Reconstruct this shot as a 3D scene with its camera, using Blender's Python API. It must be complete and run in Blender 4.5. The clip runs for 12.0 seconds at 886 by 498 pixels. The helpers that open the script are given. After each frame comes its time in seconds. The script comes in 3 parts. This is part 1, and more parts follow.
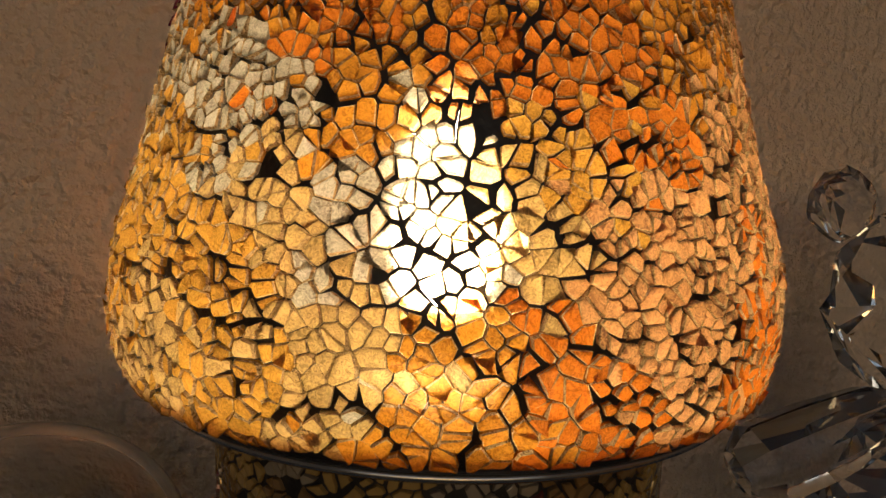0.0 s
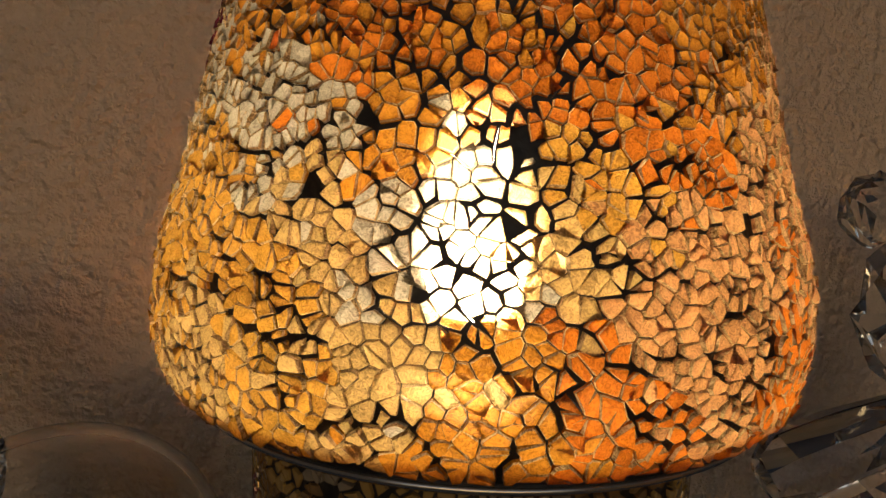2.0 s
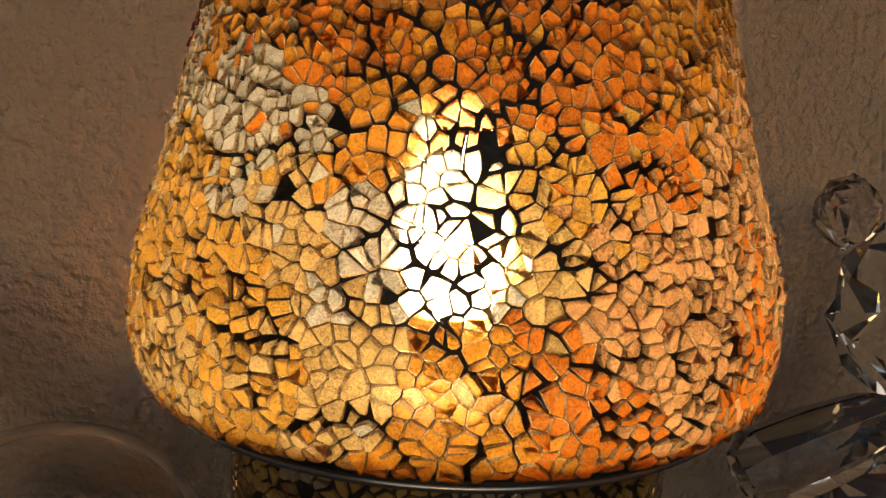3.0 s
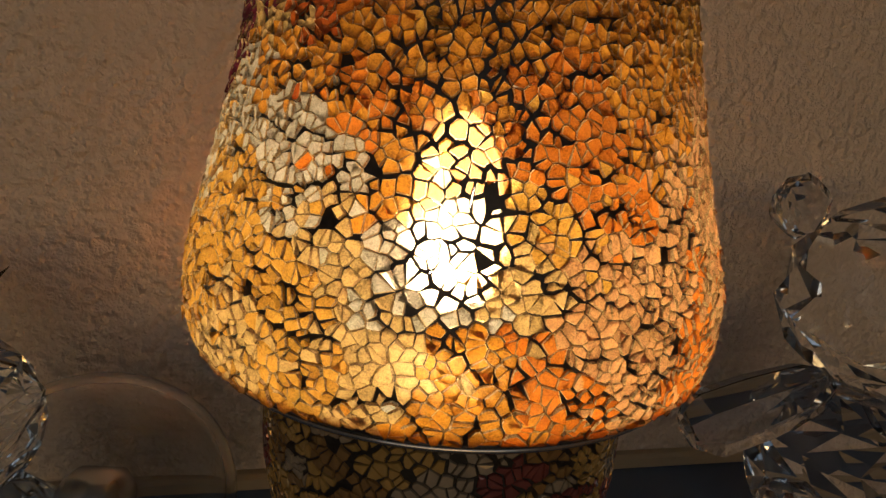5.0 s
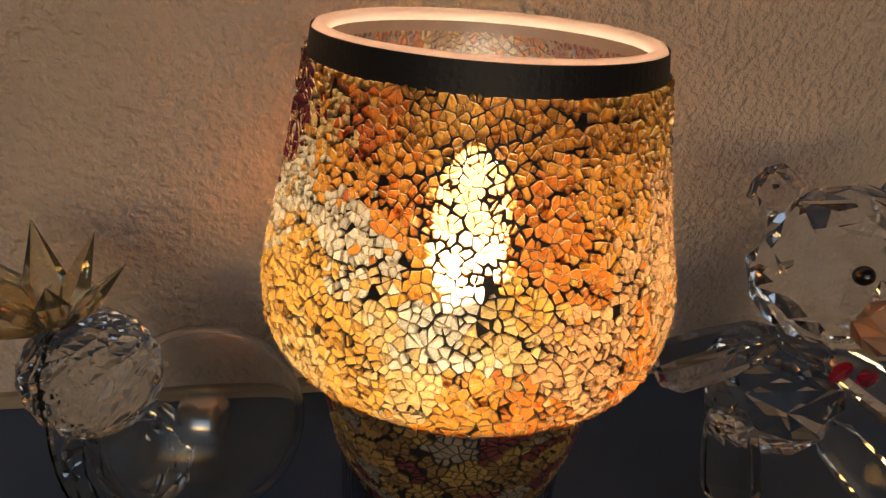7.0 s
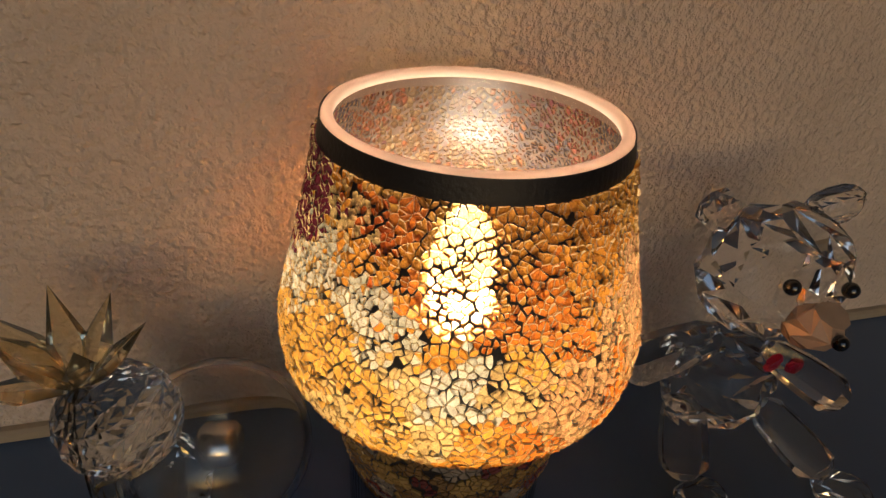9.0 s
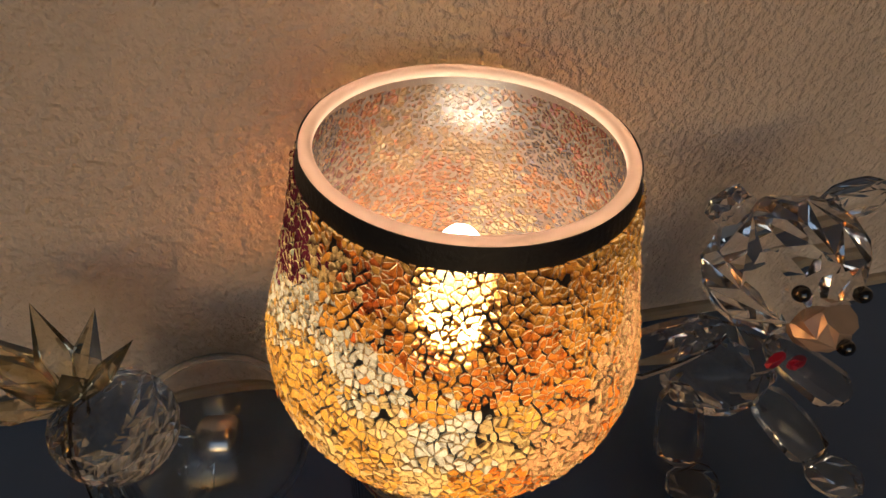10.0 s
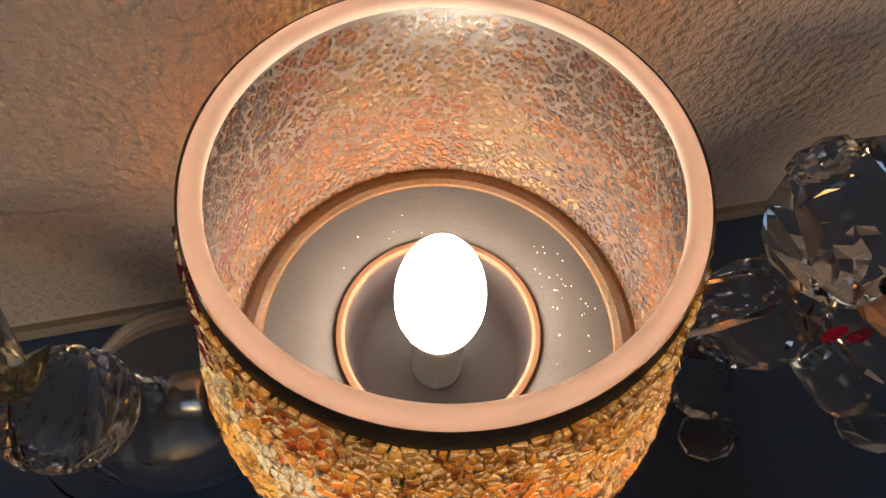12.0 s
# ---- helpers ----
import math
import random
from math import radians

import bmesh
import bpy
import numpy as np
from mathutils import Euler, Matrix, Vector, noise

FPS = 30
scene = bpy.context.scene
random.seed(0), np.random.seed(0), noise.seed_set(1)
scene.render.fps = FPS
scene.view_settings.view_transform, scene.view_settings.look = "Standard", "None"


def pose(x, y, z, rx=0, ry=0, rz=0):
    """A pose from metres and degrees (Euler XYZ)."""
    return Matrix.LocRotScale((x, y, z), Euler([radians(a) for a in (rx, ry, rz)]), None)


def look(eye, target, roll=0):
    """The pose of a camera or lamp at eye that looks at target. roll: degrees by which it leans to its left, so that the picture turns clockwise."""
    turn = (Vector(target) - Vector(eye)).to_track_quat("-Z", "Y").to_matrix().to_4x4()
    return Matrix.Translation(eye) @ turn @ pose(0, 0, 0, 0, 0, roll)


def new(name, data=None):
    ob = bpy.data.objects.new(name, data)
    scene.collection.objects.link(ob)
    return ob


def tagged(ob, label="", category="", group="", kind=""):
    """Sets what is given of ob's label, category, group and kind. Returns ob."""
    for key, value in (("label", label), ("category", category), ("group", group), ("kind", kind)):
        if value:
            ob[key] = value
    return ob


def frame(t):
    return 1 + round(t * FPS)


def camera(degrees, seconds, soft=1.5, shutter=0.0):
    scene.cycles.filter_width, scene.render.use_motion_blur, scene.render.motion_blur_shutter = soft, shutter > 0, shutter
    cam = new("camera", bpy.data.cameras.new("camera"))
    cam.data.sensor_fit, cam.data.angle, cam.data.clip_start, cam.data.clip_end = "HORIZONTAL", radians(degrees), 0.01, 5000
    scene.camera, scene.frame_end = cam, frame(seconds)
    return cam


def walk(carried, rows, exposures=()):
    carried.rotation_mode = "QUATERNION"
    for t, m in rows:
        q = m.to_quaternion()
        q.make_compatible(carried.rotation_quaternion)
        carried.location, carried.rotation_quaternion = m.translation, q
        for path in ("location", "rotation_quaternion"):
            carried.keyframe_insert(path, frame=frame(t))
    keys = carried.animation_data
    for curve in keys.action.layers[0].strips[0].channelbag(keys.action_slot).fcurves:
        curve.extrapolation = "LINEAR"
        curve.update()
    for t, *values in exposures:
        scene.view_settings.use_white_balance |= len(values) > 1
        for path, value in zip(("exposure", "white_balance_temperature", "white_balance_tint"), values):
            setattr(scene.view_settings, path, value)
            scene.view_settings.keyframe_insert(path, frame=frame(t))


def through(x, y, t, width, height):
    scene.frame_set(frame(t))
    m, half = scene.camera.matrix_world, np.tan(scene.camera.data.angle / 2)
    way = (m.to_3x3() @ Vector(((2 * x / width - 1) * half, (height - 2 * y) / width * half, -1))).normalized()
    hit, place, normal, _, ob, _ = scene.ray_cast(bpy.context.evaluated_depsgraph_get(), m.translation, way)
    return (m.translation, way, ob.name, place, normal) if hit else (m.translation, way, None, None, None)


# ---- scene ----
cam = camera(74.00, 12.0)
# seconds, eye x, y, z in metres, then yaw, pitch and lean in degrees
PATH = [
    (0, -0.0055, -0.1100, 0.1213, -2.56, -6.24, 2.12),
    (0.5, -0.0065, -0.1089, 0.1228, -2.00, -6.33, 2.22),
    (1, -0.0074, -0.1116, 0.1230, -1.40, -6.41, 2.13),
    (1.5, -0.0073, -0.1124, 0.1225, -1.15, -6.58, 2.04),
    (2, -0.0077, -0.1113, 0.1239, -0.75, -6.77, 2.00),
    (2.5, -0.0064, -0.1115, 0.1246, -0.76, -6.55, 2.06),
    (2.7, -0.0055, -0.1116, 0.1237, -1.44, -6.68, 1.86),
    (4.3, -0.0059, -0.1223, 0.1353, -1.83, -11.46, 3.60),
    (4.5, -0.0071, -0.1240, 0.1362, -2.78, -12.89, 3.85),
    (5, -0.0099, -0.1280, 0.1383, -3.38, -13.00, 4.36),
    (5.5, -0.0077, -0.1254, 0.1368, -1.61, -12.76, 4.27),
    (6, -0.0102, -0.1295, 0.1389, -1.92, -12.81, 4.42),
    (6.1, -0.0079, -0.1365, 0.1735, 0.20, -22.80, 3.70),
    (6.5, -0.0085, -0.1542, 0.1870, 0.81, -27.00, 3.37),
    (7, -0.0112, -0.1451, 0.1852, -1.66, -27.67, 4.11),
    (7.5, -0.0078, -0.1440, 0.1924, -1.52, -28.64, 3.73),
    (7.7, -0.0088, -0.1439, 0.1957, -2.28, -29.30, 3.67),
    (9.3, -0.0281, -0.1474, 0.2247, -8.30, -33.93, 4.46),
    (9.5, -0.0230, -0.1443, 0.2292, -7.09, -35.57, 3.57),
    (10, -0.0209, -0.1225, 0.2383, -7.56, -40.83, 4.11),
    (10.5, -0.0187, -0.1023, 0.2472, -7.17, -47.31, 3.95),
    (11, -0.0191, -0.0823, 0.2524, -7.08, -53.27, 4.19),
    (11.5, -0.0123, -0.0666, 0.2539, -5.93, -59.07, 3.55),
    (12, -0.0050, -0.0553, 0.2397, -5.19, -61.15, 3.07),
]


def eye_pose(x, y, z, yaw, pitch, lean):
    ahead = Vector((-math.sin(radians(yaw)) * math.cos(radians(pitch)), math.cos(radians(yaw)) * math.cos(radians(pitch)), math.sin(radians(pitch))))
    return look((x, y, z), Vector((x, y, z)) + ahead, lean)


# the second lens sees a little bluer
EXPOSURES = [(0, -0.30, 6100, 10), (6.0, -0.24, 6100, 10), (6.2, 0.32, 5700, 10), (9.5, 0.42, 5600, 10), (11, 0.38, 5450, 10), (12, 0.33, 5250, 10)]
walk(cam, [(t, eye_pose(*row)) for t, *row in PATH], EXPOSURES)
# ==== end of path ====

# ---- light ----
world = bpy.data.worlds.new("dusk")
scene.world = world
world.use_nodes = True
wn = world.node_tree
sky = wn.nodes.new("ShaderNodeTexSky")
sky.sky_type, sky.sun_disc, sky.sun_elevation, sky.sun_rotation = "NISHITA", False, radians(8), radians(180)
wn.links.new(sky.outputs["Color"], wn.nodes["Background"].inputs["Color"])
wn.nodes["Background"].inputs["Strength"].default_value = 0.05
BULB_GLOW = 98.0
# unseen cool fill, added to lift the wall, shelf and crystals
dusk = bpy.data.lights.new("window_fill", "AREA")
dusk.shape, dusk.size, dusk.size_y, dusk.energy, dusk.color = "RECTANGLE", 2.0, 1.5, 1.6, (0.60, 0.78, 1.0)
tagged(new("window_fill", dusk), "soft cool fill light added in an unseen window opening", "daylight", kind="structure").matrix_world = look((0, -1.80, 0.75), (0, 0, 0.1))


# ---- materials ----
def material(name, base, rough=0.5, metal=0.0, var=0.0, scale=60.0, bump=0.0, bump_scale=200.0, coat=0.0, spec=0.5):
    m = bpy.data.materials.new(name)
    m.use_nodes = True
    nt, p = m.node_tree, m.node_tree.nodes["Principled BSDF"]
    p.inputs["Base Color"].default_value = (*base, 1)
    p.inputs["Roughness"].default_value, p.inputs["Metallic"].default_value = rough, metal
    p.inputs["Coat Weight"].default_value, p.inputs["Specular IOR Level"].default_value = coat, spec
    co = nt.nodes.new("ShaderNodeTexCoord")
    if var:
        n = nt.nodes.new("ShaderNodeTexNoise")
        n.inputs["Scale"].default_value, n.inputs["Detail"].default_value = scale, 6
        mix = nt.nodes.new("ShaderNodeMix")
        mix.data_type = "RGBA"
        mix.inputs["A"].default_value = (*[c * (1 - var) for c in base], 1)
        mix.inputs["B"].default_value = (*[min(1, c * (1 + var)) for c in base], 1)
        nt.links.new(co.outputs["Object"], n.inputs["Vector"])
        nt.links.new(n.outputs["Fac"], mix.inputs["Factor"])
        nt.links.new(mix.outputs["Result"], p.inputs["Base Color"])
    if bump:
        b, n2 = nt.nodes.new("ShaderNodeBump"), nt.nodes.new("ShaderNodeTexNoise")
        n2.inputs["Scale"].default_value, n2.inputs["Detail"].default_value = bump_scale, 4
        b.inputs["Strength"].default_value, b.inputs["Distance"].default_value = 1.0, bump
        nt.links.new(co.outputs["Object"], n2.inputs["Vector"])
        nt.links.new(n2.outputs["Fac"], b.inputs["Height"])
        nt.links.new(b.outputs["Normal"], p.inputs["Normal"])
    return m


def stucco(name, base):
    """Sprayed orange-peel plaster: soft blobs of 2 to 4 mm over a finer grain."""
    m = material(name, base, 0.75, var=0.12, scale=25)
    nt, p = m.node_tree, m.node_tree.nodes["Principled BSDF"]
    co = nt.nodes.new("ShaderNodeTexCoord")
    a, b = nt.nodes.new("ShaderNodeTexNoise"), nt.nodes.new("ShaderNodeTexNoise")
    a.inputs["Scale"].default_value, a.inputs["Detail"].default_value, a.inputs["Distortion"].default_value = 290, 3.0, 0.0
    b.inputs["Scale"].default_value, b.inputs["Detail"].default_value = 700, 3
    ramp = nt.nodes.new("ShaderNodeValToRGB")
    ramp.color_ramp.elements[0].position, ramp.color_ramp.elements[1].position = 0.36, 0.70
    ramp.color_ramp.interpolation = "B_SPLINE"
    add = nt.nodes.new("ShaderNodeMath")
    add.operation = "MULTIPLY_ADD"
    add.inputs[1].default_value = 0.12
    bump = nt.nodes.new("ShaderNodeBump")
    bump.inputs["Strength"].default_value, bump.inputs["Distance"].default_value = 1.0, 0.0030
    for n in (a, b):
        nt.links.new(co.outputs["Object"], n.inputs["Vector"])
    nt.links.new(a.outputs["Fac"], ramp.inputs["Fac"])
    nt.links.new(b.outputs["Fac"], add.inputs[0])
    nt.links.new(ramp.outputs["Color"], add.inputs[2])
    nt.links.new(add.outputs["Value"], bump.inputs["Height"])
    nt.links.new(bump.outputs["Normal"], p.inputs["Normal"])
    return m


def facing_gloss(nt, least, most):
    """How much a glass face mirrors, from straight on to edge on."""
    lw, up, out = nt.nodes.new("ShaderNodeLayerWeight"), nt.nodes.new("ShaderNodeMath"), nt.nodes.new("ShaderNodeMapRange")
    lw.inputs["Blend"].default_value = 0.5
    up.operation = "POWER"
    up.inputs[1].default_value = 4
    out.inputs["To Min"].default_value, out.inputs["To Max"].default_value = least, most
    nt.links.new(lw.outputs["Facing"], up.inputs[0])
    nt.links.new(up.outputs[0], out.inputs["Value"])
    return out.outputs["Result"]


def lit_glass(name, tint, clear=0.26, pale=0.36, inside=None, straight=0.22):
    """Stained glass on a frosted body: lets lamp light through in its colour, with streaks and a glossy face."""
    m = bpy.data.materials.new(name)
    m.use_nodes = True
    nt = m.node_tree
    nt.nodes.remove(nt.nodes["Principled BSDF"])
    out = nt.nodes["Material Output"]
    co, info, geo = nt.nodes.new("ShaderNodeTexCoord"), nt.nodes.new("ShaderNodeObjectInfo"), nt.nodes.new("ShaderNodeNewGeometry")
    rnd = nt.nodes.new("ShaderNodeMath")
    rnd.operation = "ADD"
    nt.links.new(info.outputs["Random"], rnd.inputs[0])
    nt.links.new(geo.outputs["Random Per Island"], rnd.inputs[1])
    frac = nt.nodes.new("ShaderNodeMath")
    frac.operation = "FRACT"
    nt.links.new(rnd.outputs[0], frac.inputs[0])
    n = nt.nodes.new("ShaderNodeTexNoise")
    n.inputs["Scale"].default_value, n.inputs["Detail"].default_value, n.inputs["Distortion"].default_value = 1300, 5, 2.8
    nt.links.new(co.outputs["Object"], n.inputs["Vector"])
    dark, light = [c ** 1.5 * 0.15 for c in tint], [c ** 1.15 * 0.88 for c in tint]
    mix = nt.nodes.new("ShaderNodeMix")
    mix.data_type = "RGBA"
    mix.inputs["A"].default_value, mix.inputs["B"].default_value = (*dark, 1), (*light, 1)
    fac = nt.nodes.new("ShaderNodeMath")
    fac.operation = "MULTIPLY_ADD"
    fac.inputs[1].default_value, fac.inputs[2].default_value = 0.42, 0.0
    nt.links.new(frac.outputs[0], fac.inputs[0])
    fac2 = nt.nodes.new("ShaderNodeMath")
    fac2.operation = "MULTIPLY_ADD"
    fac2.use_clamp = True
    fac2.inputs[1].default_value = 0.75
    streak = nt.nodes.new("ShaderNodeMapRange")
    streak.inputs["From Min"].default_value, streak.inputs["From Max"].default_value = 0.36, 0.62
    nt.links.new(n.outputs["Fac"], streak.inputs["Value"])
    nt.links.new(streak.outputs["Result"], fac2.inputs[0])
    nt.links.new(fac.outputs[0], fac2.inputs[2])
    nt.links.new(fac2.outputs[0], mix.inputs["Factor"])
    bump = nt.nodes.new("ShaderNodeBump")
    bump.inputs["Strength"].default_value, bump.inputs["Distance"].default_value = 0.9, 0.0007
    nt.links.new(n.outputs["Fac"], bump.inputs["Height"])
    trans, refr = nt.nodes.new("ShaderNodeBsdfTranslucent"), nt.nodes.new("ShaderNodeBsdfRefraction")
    diff, gloss = nt.nodes.new("ShaderNodeBsdfDiffuse"), nt.nodes.new("ShaderNodeBsdfGlossy")
    refr.inputs["Roughness"].default_value, refr.inputs["IOR"].default_value = 0.42, 1.12
    gloss.inputs["Roughness"].default_value = 0.14
    diff.inputs["Color"].default_value = (*[c * 0.9 for c in inside or [c * 0.85 + 0.02 for c in tint]], 1)
    nt.links.new(mix.outputs["Result"], trans.inputs["Color"])
    thin = nt.nodes.new("ShaderNodeMix")
    thin.data_type = "RGBA"
    thin.inputs["Factor"].default_value, thin.inputs["B"].default_value = 0.14, (0.95, 0.78, 0.50, 1)
    nt.links.new(mix.outputs["Result"], thin.inputs["A"])
    nt.links.new(thin.outputs["Result"], refr.inputs["Color"])
    for s in (trans, diff, gloss):
        nt.links.new(bump.outputs["Normal"], s.inputs["Normal"])
    m1, m2, m3, m4 = (nt.nodes.new("ShaderNodeMixShader") for _ in range(4))
    see = nt.nodes.new("ShaderNodeBsdfTransparent")
    nt.links.new(thin.outputs["Result"], see.inputs["Color"])
    m4.inputs[0].default_value = straight
    m1.inputs[0].default_value, m2.inputs[0].default_value = clear, pale
    nt.links.new(facing_gloss(nt, 0.09, 0.36), m3.inputs[0])
    nt.links.new(trans.outputs[0], m1.inputs[1])
    nt.links.new(refr.outputs[0], m1.inputs[2])
    nt.links.new(m1.outputs[0], m2.inputs[1])
    nt.links.new(diff.outputs[0], m2.inputs[2])
    nt.links.new(m2.outputs[0], m3.inputs[1])
    nt.links.new(gloss.outputs[0], m3.inputs[2])
    nt.links.new(m3.outputs[0], m4.inputs[1])
    nt.links.new(see.outputs[0], m4.inputs[2])
    nt.links.new(m4.outputs[0], out.inputs["Surface"])
    return m


def frosted(name, tint):
    """Ground glass that carries the lamp's light into its edge."""
    m = bpy.data.materials.new(name)
    m.use_nodes = True
    nt = m.node_tree
    nt.nodes.remove(nt.nodes["Principled BSDF"])
    trans, diff, mix = nt.nodes.new("ShaderNodeBsdfTranslucent"), nt.nodes.new("ShaderNodeBsdfDiffuse"), nt.nodes.new("ShaderNodeMixShader")
    n, co, ramp = nt.nodes.new("ShaderNodeTexNoise"), nt.nodes.new("ShaderNodeTexCoord"), nt.nodes.new("ShaderNodeMapRange")
    n.inputs["Scale"].default_value, n.inputs["Detail"].default_value = 160, 4
    ramp.inputs["To Min"].default_value, ramp.inputs["To Max"].default_value = 0.22, 0.42
    trans.inputs["Color"].default_value = diff.inputs["Color"].default_value = (*tint, 1)
    nt.links.new(co.outputs["Object"], n.inputs["Vector"])
    nt.links.new(n.outputs["Fac"], ramp.inputs["Value"])
    nt.links.new(ramp.outputs["Result"], mix.inputs[0])
    nt.links.new(trans.outputs[0], mix.inputs[1])
    nt.links.new(diff.outputs[0], mix.inputs[2])
    nt.links.new(mix.outputs[0], nt.nodes["Material Output"].inputs["Surface"])
    return m


def crystal(name, tint=(0.97, 0.97, 0.96), rough=0.0, ior=1.42, through=0.985):
    m = bpy.data.materials.new(name)
    m.use_nodes = True
    p = m.node_tree.nodes["Principled BSDF"]
    p.inputs["Base Color"].default_value = (*tint, 1)
    p.inputs["Transmission Weight"].default_value, p.inputs["Roughness"].default_value, p.inputs["IOR"].default_value = through, rough, ior
    return m


def veil(name, tint, haze=0.06):
    """The frosted glass body of the shade: mostly clear, with a milky haze and a gloss."""
    m = bpy.data.materials.new(name)
    m.use_nodes = True
    nt = m.node_tree
    nt.nodes.remove(nt.nodes["Principled BSDF"])
    clear, diff, gloss = nt.nodes.new("ShaderNodeBsdfTransparent"), nt.nodes.new("ShaderNodeBsdfDiffuse"), nt.nodes.new("ShaderNodeBsdfGlossy")
    diff.inputs["Color"].default_value = (*tint, 1)
    gloss.inputs["Roughness"].default_value = 0.22
    n, co, fac = nt.nodes.new("ShaderNodeTexNoise"), nt.nodes.new("ShaderNodeTexCoord"), nt.nodes.new("ShaderNodeMapRange")
    n.inputs["Scale"].default_value, n.inputs["Detail"].default_value = 90, 4
    fac.inputs["To Min"].default_value, fac.inputs["To Max"].default_value = haze * 0.6, haze * 1.4
    nt.links.new(co.outputs["Object"], n.inputs["Vector"])
    nt.links.new(n.outputs["Fac"], fac.inputs["Value"])
    m1, m2 = nt.nodes.new("ShaderNodeMixShader"), nt.nodes.new("ShaderNodeMixShader")
    nt.links.new(fac.outputs["Result"], m1.inputs[0])
    nt.links.new(clear.outputs[0], m1.inputs[1])
    nt.links.new(diff.outputs[0], m1.inputs[2])
    nt.links.new(facing_gloss(nt, 0.012, 0.06), m2.inputs[0])
    nt.links.new(m1.outputs[0], m2.inputs[1])
    nt.links.new(gloss.outputs[0], m2.inputs[2])
    nt.links.new(m2.outputs[0], nt.nodes["Material Output"].inputs["Surface"])
    return m


def glow(name, colour, strength):
    m = bpy.data.materials.new(name)
    m.use_nodes = True
    p = m.node_tree.nodes["Principled BSDF"]
    p.inputs["Base Color"].default_value = (0.9, 0.9, 0.9, 1)
    p.inputs["Emission Color"].default_value, p.inputs["Emission Strength"].default_value = (*colour, 1), strength
    return m


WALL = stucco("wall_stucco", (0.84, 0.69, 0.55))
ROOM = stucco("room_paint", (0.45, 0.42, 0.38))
SHELF = material("black_glass", (0.080, 0.135, 0.235), 0.32, var=0.3, scale=12, spec=0.4)
LIT_STRIP = material("tan_lit_strip", (0.45, 0.36, 0.24), 0.45, var=0.15, scale=80)
GROUT = material("black_grout", (0.012, 0.010, 0.009), 0.5, var=0.4, scale=300, bump=0.0002, bump_scale=900)
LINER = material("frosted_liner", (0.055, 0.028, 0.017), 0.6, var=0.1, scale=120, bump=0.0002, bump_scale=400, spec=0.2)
RIM = frosted("frosted_rim", (0.97, 0.80, 0.70))
FLOOR_DISC = material("grey_disc", (0.044, 0.037, 0.034), 0.5, var=0.25, scale=90, bump=0.0001, bump_scale=800)
AMBER_RING = lit_glass("amber_ring", (0.85, 0.50, 0.20), 0.25, 0.45, inside=(0.42, 0.20, 0.075), straight=0.5)
WELL_RING = material("dull_amber_ring", (0.045, 0.020, 0.009), 0.7, var=0.15, scale=200, spec=0.1)
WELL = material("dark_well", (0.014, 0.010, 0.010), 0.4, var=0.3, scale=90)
SOCKET = material("socket_plastic", (0.10, 0.09, 0.085), 0.4, var=0.1)
BULB = glow("bulb_glow", (1.0, 0.76, 0.46), BULB_GLOW)
# the lamp's chip sits low in the frosted egg, so its lower half is the brightest
bt = BULB.node_tree
bco, bsep, bdist, bmap = bt.nodes.new("ShaderNodeTexCoord"), bt.nodes.new("ShaderNodeSeparateXYZ"), bt.nodes.new("ShaderNodeMath"), bt.nodes.new("ShaderNodeMapRange")
bdist.operation = "SUBTRACT"
bdist.inputs[1].default_value = 0.105
babs = bt.nodes.new("ShaderNodeMath")
babs.operation = "ABSOLUTE"
bmap.interpolation_type = "SMOOTHERSTEP"
bmap.inputs["From Min"].default_value, bmap.inputs["From Max"].default_value = 0.0, 0.018
bmap.inputs["To Min"].default_value, bmap.inputs["To Max"].default_value = 2.1 * BULB_GLOW, 0.36 * BULB_GLOW
bt.links.new(bco.outputs["Object"], bsep.inputs["Vector"])
bt.links.new(bsep.outputs["Z"], bdist.inputs[0])
bt.links.new(bdist.outputs[0], babs.inputs[0])
bt.links.new(babs.outputs[0], bmap.inputs["Value"])
bt.links.new(bmap.outputs["Result"], bt.nodes["Principled BSDF"].inputs["Emission Strength"])
VEIL = veil("frosted_body", (0.55, 0.36, 0.24), 0.045)
CRYSTAL = crystal("clear_crystal", ior=1.3)
SMOKY = crystal("smoky_crystal", (0.90, 0.80, 0.56), 0.03)
SMOKY.node_tree.nodes["Principled BSDF"].inputs["Transmission Weight"].default_value = 0.96
CLEAR = crystal("clear_glass", (0.98, 0.99, 0.99), 0.0, 1.2, 1.0)
MUZZLE = material("tan_frosted_crystal", (0.52, 0.36, 0.24), 0.25, var=0.2, scale=120, coat=0.6)
BLACK = material("black_bead", (0.006, 0.006, 0.006), 0.08, coat=1.0)
RED = material("red_ribbon", (0.45, 0.01, 0.05), 0.5, var=0.2, scale=300)
CARD = material("beige_card", (0.50, 0.35, 0.20), 0.6, var=0.12, scale=60, bump=0.0002, bump_scale=700)
CABLE = material("white_cable", (0.6, 0.58, 0.55), 0.4, var=0.1)
SILVER = material("silver_core", (0.6, 0.58, 0.56), 0.22, 0.9, var=0.2, scale=80)
